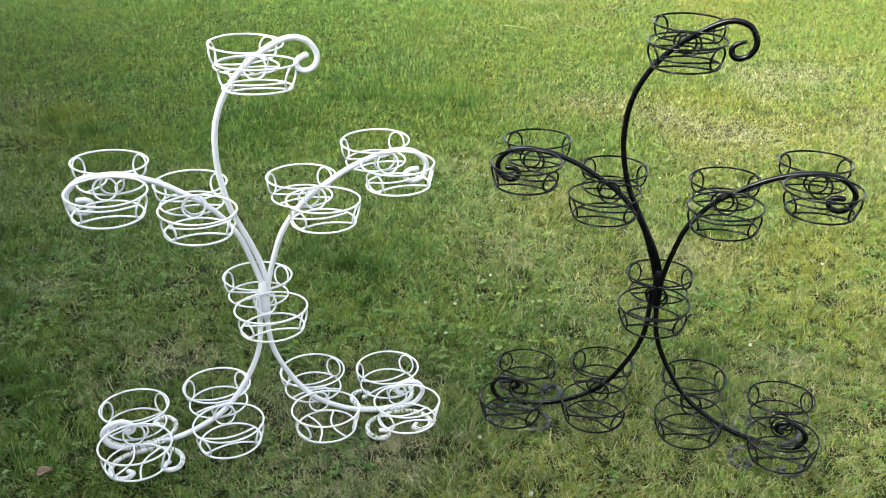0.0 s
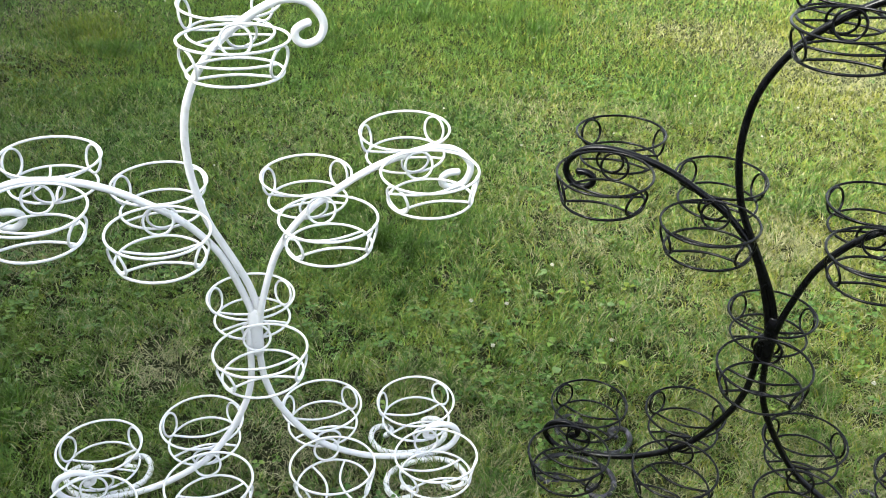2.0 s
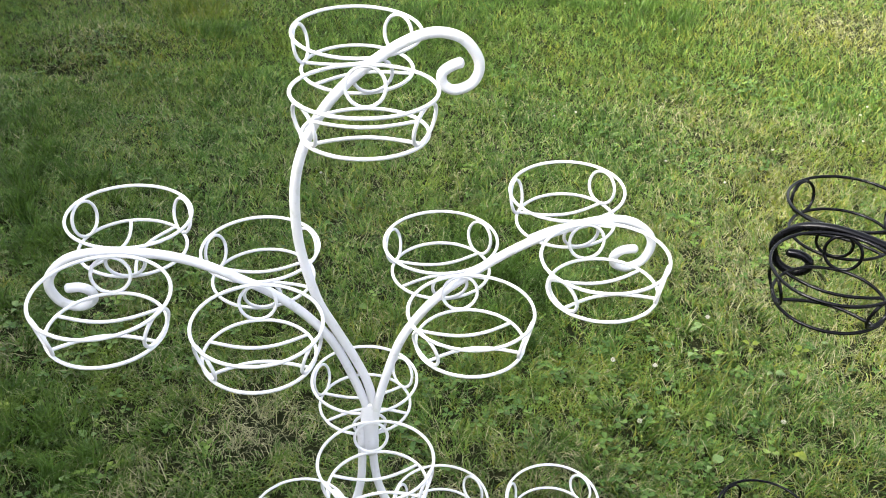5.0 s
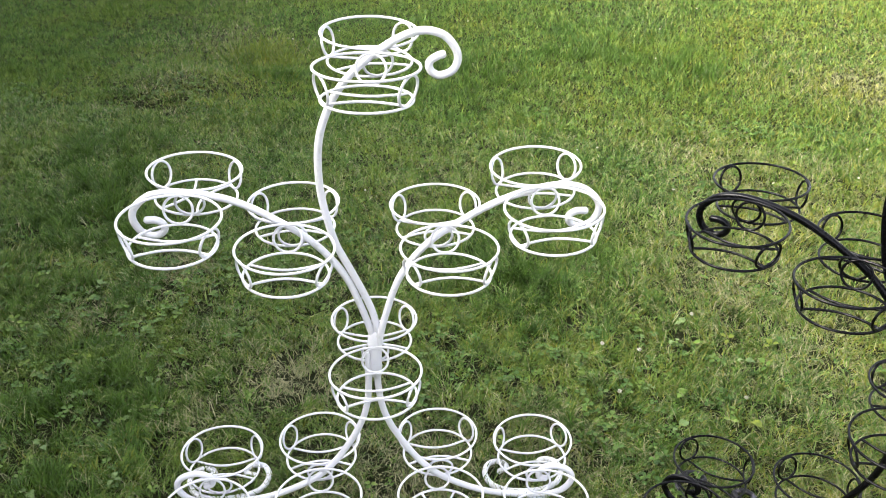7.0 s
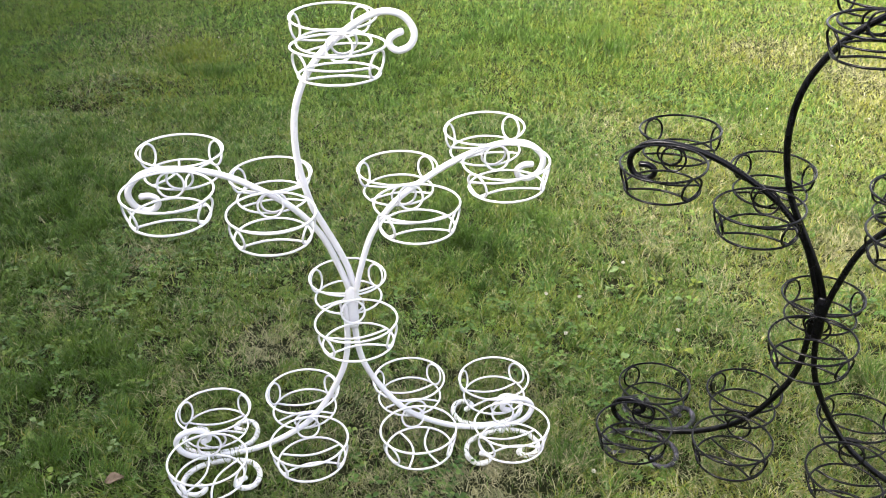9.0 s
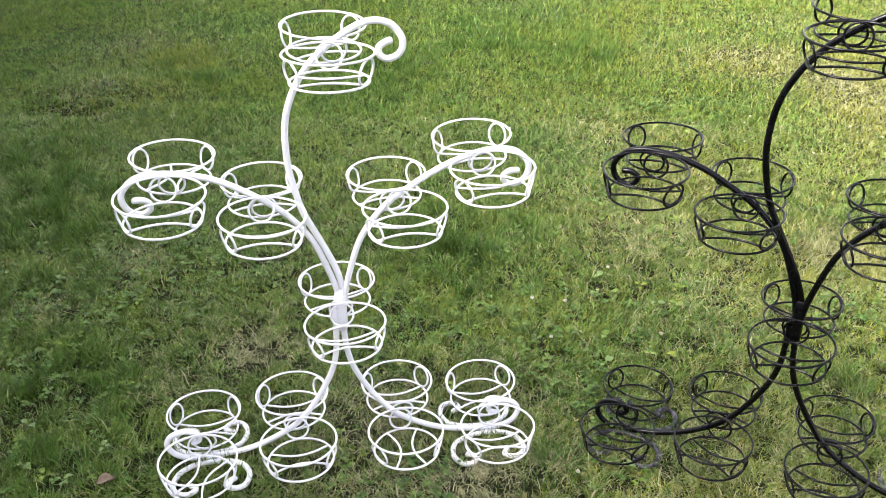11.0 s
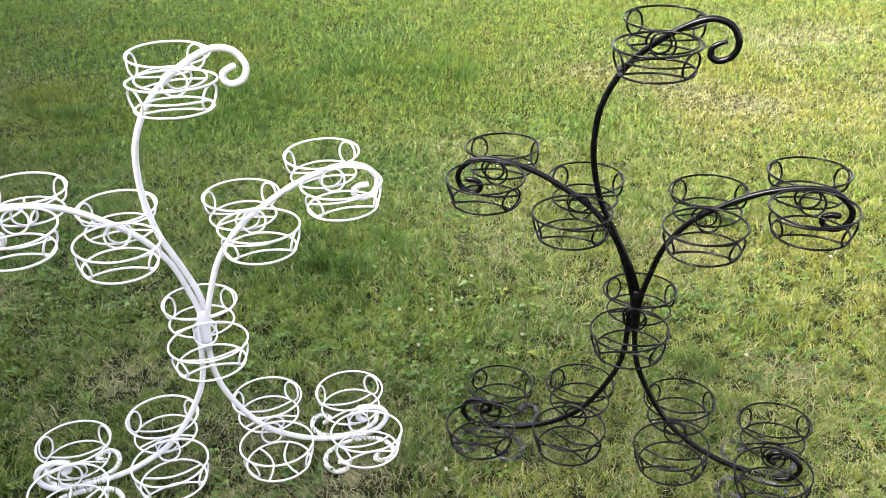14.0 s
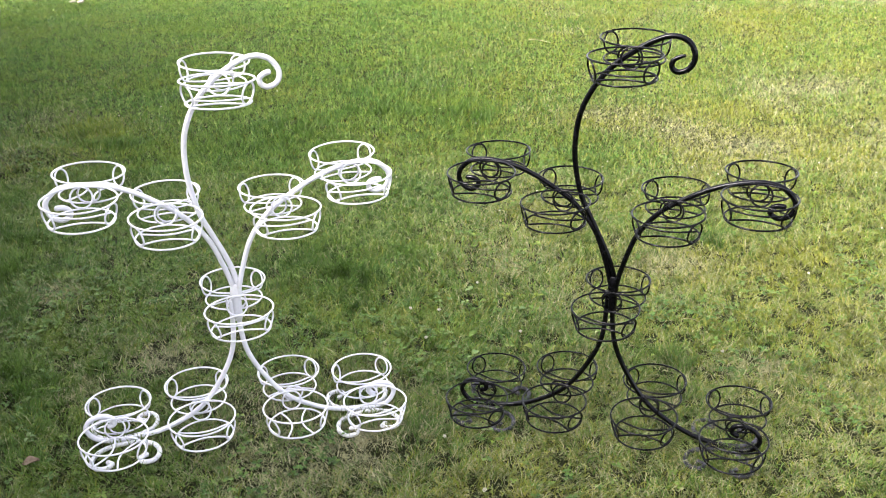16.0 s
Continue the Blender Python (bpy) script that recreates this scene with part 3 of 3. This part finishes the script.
blades("bleached_straw", sx, sy, 0.0022, rng.uniform(0.03, 0.075, len(sx)), 1.5, STRAW, "bleached straw lying flat in worn patches", -0.014)


def clover_leaves(name, x, y, material, label, scale=1.0):
    verts, faces = [], []
    for cx, cy in zip(x, y):
        h = float(ground_height(cx, cy)) + rng.uniform(0.006, 0.032)
        spin, size = rng.uniform(0, 6.28), scale * rng.uniform(0.004, 0.0105)
        for leaf in range(3):
            a = spin + leaf * 2.094
            tilt = rng.uniform(-0.3, 0.35)
            k = len(verts)
            for d, w in ((0.05, 0.0), (0.6, -0.55), (1.25, -0.6), (1.55, 0.0), (1.25, 0.6), (0.6, 0.55)):
                verts.append((cx + size * (d * math.cos(a) - w * math.sin(a)), cy + size * (d * math.sin(a) + w * math.cos(a)), h + size * (d * tilt + abs(w) * 0.35)))
            faces += [(k, k + 1, k + 2, k + 3), (k, k + 3, k + 4, k + 5)]
    return tagged(mesh_object(name, verts, faces, material, smooth=False), label, "clover", kind="stuff")


wx, wy = scatter(1.7, 4.8, 90)
keep = rng.random(len(wx)) < np.clip(lattice(wx, wy, 0.4, 25) * 1.8 - 0.6, 0, 1)
clover_leaves("weed_leaves", wx[keep], wy[keep], WEED, "broad weed leaves low in the lawn", 1.2)
cx, cy = scatter(1.7, 5.0, 1200)
keep = rng.random(len(cx)) < 0.8 * np.clip(lattice(cx, cy, 0.22, 21) * 3.2 - 1.9, 0, 1) + 0.5 * (np.hypot(cx - 0.05, cy - 2.85) < 0.3) + 0.5 * np.clip(-2 * cx - 1.8, 0, 1) * (cy < 3.3)
clover_leaves("clover_leaves", cx[keep], cy[keep], CLOVER, "low clover leaves growing among the lawn grass", 1.1)


# ---- small things on the lawn ----
def ball(bm, radius, centre, squash=1.0, detail=2):
    bmesh.ops.create_icosphere(bm, subdivisions=detail, radius=radius, matrix=Matrix.Translation(centre) @ Matrix.Diagonal((1, 1, squash, 1)))


def clover_flower(x, y, size):
    flower = new("clover_flower")
    flower.matrix_world = pose(x, y, float(ground_height(x, y)), rng.uniform(-14, 14), rng.uniform(-14, 14), 0)
    tagged(flower, "small white clover flower head among the grass", "flower", "white clover flowers")
    tall = rng.uniform(0.024, 0.038)
    mesh_object("stalk", *tube([(0, 0, -0.004), (0.001, 0, tall * 0.5), (0, 0, tall)], 0.0009, 5), STALK, flower)
    bm = bmesh.new()
    for k in range(24):
        t, up = k * 2.399, 1 - 1.5 * (k + 0.5) / 24
        r = math.sqrt(max(0, 1 - up * up))
        far_out = size * rng.uniform(0.65, 1.05)
        ball(bm, size * 0.25, (far_out * r * math.cos(t), far_out * r * math.sin(t), tall + 0.8 * far_out * up), 1.4, 1)
    me = bpy.data.meshes.new("petals")
    bm.to_mesh(me)
    bm.free()
    me.materials.append(PETAL)
    head = new("petals", me)
    head.parent = flower


FLOWERS = [(0.107, 3.04), (0.062, 2.84), (-0.002, 3.04), (0.39, 2.89), (0.24, 3.25), (0.36, 4.0), (0.55, 4.28), (0.18, 4.14), (-0.14, 4.46), (0.94, 4.66), (0.87, 4.38), (-0.95, 3.86), (0.14, 2.26), (1.06, 2.73)]
FLOWERS += [(2.06, 4.98), (1.97, 4.53), (2.2, 4.38), (1.98, 3.74), (0.9, 4.61), (1.35, 4.57), (1.45, 4.43), (1.13, 4.28), (1.54, 3.35), (0.25, 2.0), (-1.77, 6.02), (-1.05, 6.28), (-1.98, 5.8)]
for fx, fy in FLOWERS:
    clover_flower(fx, fy, 0.0056 if fy < 3.4 else 0.0043)
for k in range(12):
    fy = 3.2 + 4.0 * rng.random()
    clover_flower(rng.uniform(-0.4, 0.6 + 0.35 * fy), fy, rng.uniform(0.0030, 0.0044))


def weed_leaf_mesh(name, wide, material):
    """A rounded, folded leaf blade with a wavy edge, its stalk end at the origin, one unit long."""
    verts, faces, nu, nv = [], [], 8, 5
    for i in range(nu):
        s = i / (nu - 1)
        w = wide * math.sin(math.pi * min(0.06 + 0.94 * s ** 0.75, 0.985)) * (1 + 0.06 * math.sin(17 * s))
        for j in range(nv):
            t = 2 * j / (nv - 1) - 1
            verts.append((s, w * t, 0.16 * w * abs(t) + 0.16 * math.sin(2.4 * s) - 0.22 * s * s + 0.025 * math.sin(9 * s + 3 * t)))
    faces = [(i * nv + j, (i + 1) * nv + j, (i + 1) * nv + j + 1, i * nv + j + 1) for i in range(nu - 1) for j in range(nv - 1)]
    return as_mesh(name, (verts, faces), material)


WEED_LEAVES = [weed_leaf_mesh("leaf", wide, material) for wide in (0.30, 0.40) for material in (WEED_PALE, WEED, WEED_YELLOW)]


def broadleaf_weed(x, y, size, tone, count):
    """A low rosette of a few rounded leaves on short stalks."""
    weed = new("broadleaf_weed")
    weed.matrix_world = pose(x, y, float(ground_height(x, y)), 0, 0, rng.uniform(0, 360))
    tagged(weed, ("pale grey-green", "fresh green", "yellowish green")[tone] + " broad-leaved weed growing in the lawn", "weed", "broad-leaved weeds in the lawn")
    for k in range(count):
        a = k * 360 / count + rng.uniform(-35, 35)
        rise, out = rng.uniform(0.018, 0.030), size * rng.uniform(0.1, 0.3)
        tip = Matrix.Rotation(radians(a), 4, "Z") @ Vector((out, 0, rise))
        mesh_object("stalk", *tube([(0, 0, -0.003), tuple(tip * 0.5 + Vector((0, 0, 0.003))), tuple(tip)], 0.0008, 5), STALK, weed)
        leaf = new("leaf", WEED_LEAVES[tone + 3 * int(rng.random() < 0.5)])
        leaf.parent = weed
        length = size * (1.0 if k == 0 else rng.uniform(0.5, 0.85))
        leaf.matrix_local = Matrix.Translation(tip) @ Matrix.Rotation(radians(a), 4, "Z") @ Matrix.Rotation(radians(rng.uniform(-14, 10)), 4, "Y") @ Matrix.Diagonal((length, length, length, 1))


# along, ahead, leaf length, tone, leaves
WEEDS = [(0.22, 3.21, 0.026, 0, 2), (0.35, 3.16, 0.026, 2, 3), (0.25, 3.11, 0.026, 1, 2), (0.20, 3.11, 0.026, 0, 2), (0.39, 3.06, 0.028, 0, 2), (0.45, 3.05, 0.030, 1, 3), (0.11, 2.88, 0.022, 1, 3)]
WEEDS += [(0.23, 2.86, 0.030, 1, 2), (0.22, 2.73, 0.032, 0, 2), (0.43, 2.77, 0.032, 2, 1), (0.36, 2.83, 0.022, 1, 3), (0.52, 3.19, 0.026, 0, 2), (0.47, 3.15, 0.030, 2, 3), (0.14, 2.87, 0.020, 0, 3)]
WEEDS += [(-0.03, 2.89, 0.026, 1, 2), (-0.64, 3.15, 0.028, 1, 2), (-1.15, 2.57, 0.028, 0, 3), (-1.14, 2.44, 0.024, 0, 4), (-1.11, 2.47, 0.024, 1, 3), (0.26, 2.30, 0.022, 0, 3), (0.28, 2.24, 0.022, 1, 3)]
WEEDS += [(-1.24, 2.13, 0.026, 0, 4), (-1.11, 2.08, 0.024, 0, 4), (-1.17, 2.10, 0.026, 1, 3), (-1.30, 2.28, 0.026, 0, 3), (-1.20, 2.22, 0.024, 1, 3), (-1.06, 2.20, 0.024, 0, 3), (-1.55, 3.0, 0.028, 0, 3), (-1.42, 2.9, 0.026, 1, 3)]
for weed in WEEDS:
    broadleaf_weed(*weed)


def dead_leaf(x, y, size, turn):
    verts, faces, nu, nv = [], [], 9, 5
    for i in range(nu):
        s = i / (nu - 1)
        w = 0.36 * math.sin(math.pi * s ** 0.8) + 0.01
        for j in range(nv):
            t = 2 * j / (nv - 1) - 1
            verts.append((size * (s - 0.5), size * w * t, size * (0.16 * t * t + 0.12 * math.sin(3 * s) + 0.03 * math.sin(9 * s + 4 * t))))
    faces = [(i * nv + j, (i + 1) * nv + j, (i + 1) * nv + j + 1, i * nv + j + 1) for i in range(nu - 1) for j in range(nv - 1)]
    ob = mesh_object("dead_leaf", verts, faces, DEAD)
    ob.matrix_world = pose(x, y, float(ground_height(x, y)) + 0.022, 4, -6, turn)
    ob.modifiers.new("thickness", "SOLIDIFY").thickness = 0.0008
    tagged(ob, "curled brown dead leaf lying in the grass", "leaf")


dead_leaf(-1.0, 2.08, 0.045, 20)


def straw_stalk(x, y, length, turn, thick=0.0016):
    pts = [(-length / 2, 0, 0), (-length / 6, 0.01 * length, 0.004), (length / 5, -0.015 * length, 0.003), (length / 2, 0.02 * length, -0.004)]
    ob = mesh_object("straw_stalk", *tube(smooth_path(pts, 4), thick, 6), TWIG)
    ob.matrix_world = pose(x, y, float(ground_height(x, y)) + 0.034, 0, 0, turn)
    tagged(ob, "pale dry straw stalk lying on the lawn", "straw", "fallen straw stalks")


for sx, sy, length, turn, thick in [(0.80, 7.6, 0.2, -35, 0.0020), (1.17, 2.59, 0.075, 12, 0.0013), (-0.02, 2.28, 0.09, 25, 0.0010), (1.0, 2.95, 0.06, -20, 0.0010), (-0.83, 2.75, 0.06, -50, 0.0010)]:
    straw_stalk(sx, sy, length, turn, thick)


def stone(x, y, size, turn):
    bm = bmesh.new()
    ball(bm, size, (0, 0, size * 0.25), 0.45, 2)
    for v in bm.verts:
        v.co *= 1 + 0.16 * math.sin(70 * v.co.x + turn) * math.cos(55 * v.co.y)
    me = bpy.data.meshes.new("stone")
    bm.to_mesh(me)
    bm.free()
    me.materials.append(STONE)
    ob = new("stone", me)
    ob.matrix_world = pose(x, y, float(ground_height(x, y)) + 0.012, 0, 0, turn) @ Matrix.Diagonal((1.5, 1, 1, 1))
    tagged(ob, "pale pinkish field stone lying in the grass", "stone", "field stones on the lawn")


for stone_row in [(-3.98, 10.42, 0.026, 20), (-3.88, 10.38, 0.032, 70)]:
    stone(*stone_row)
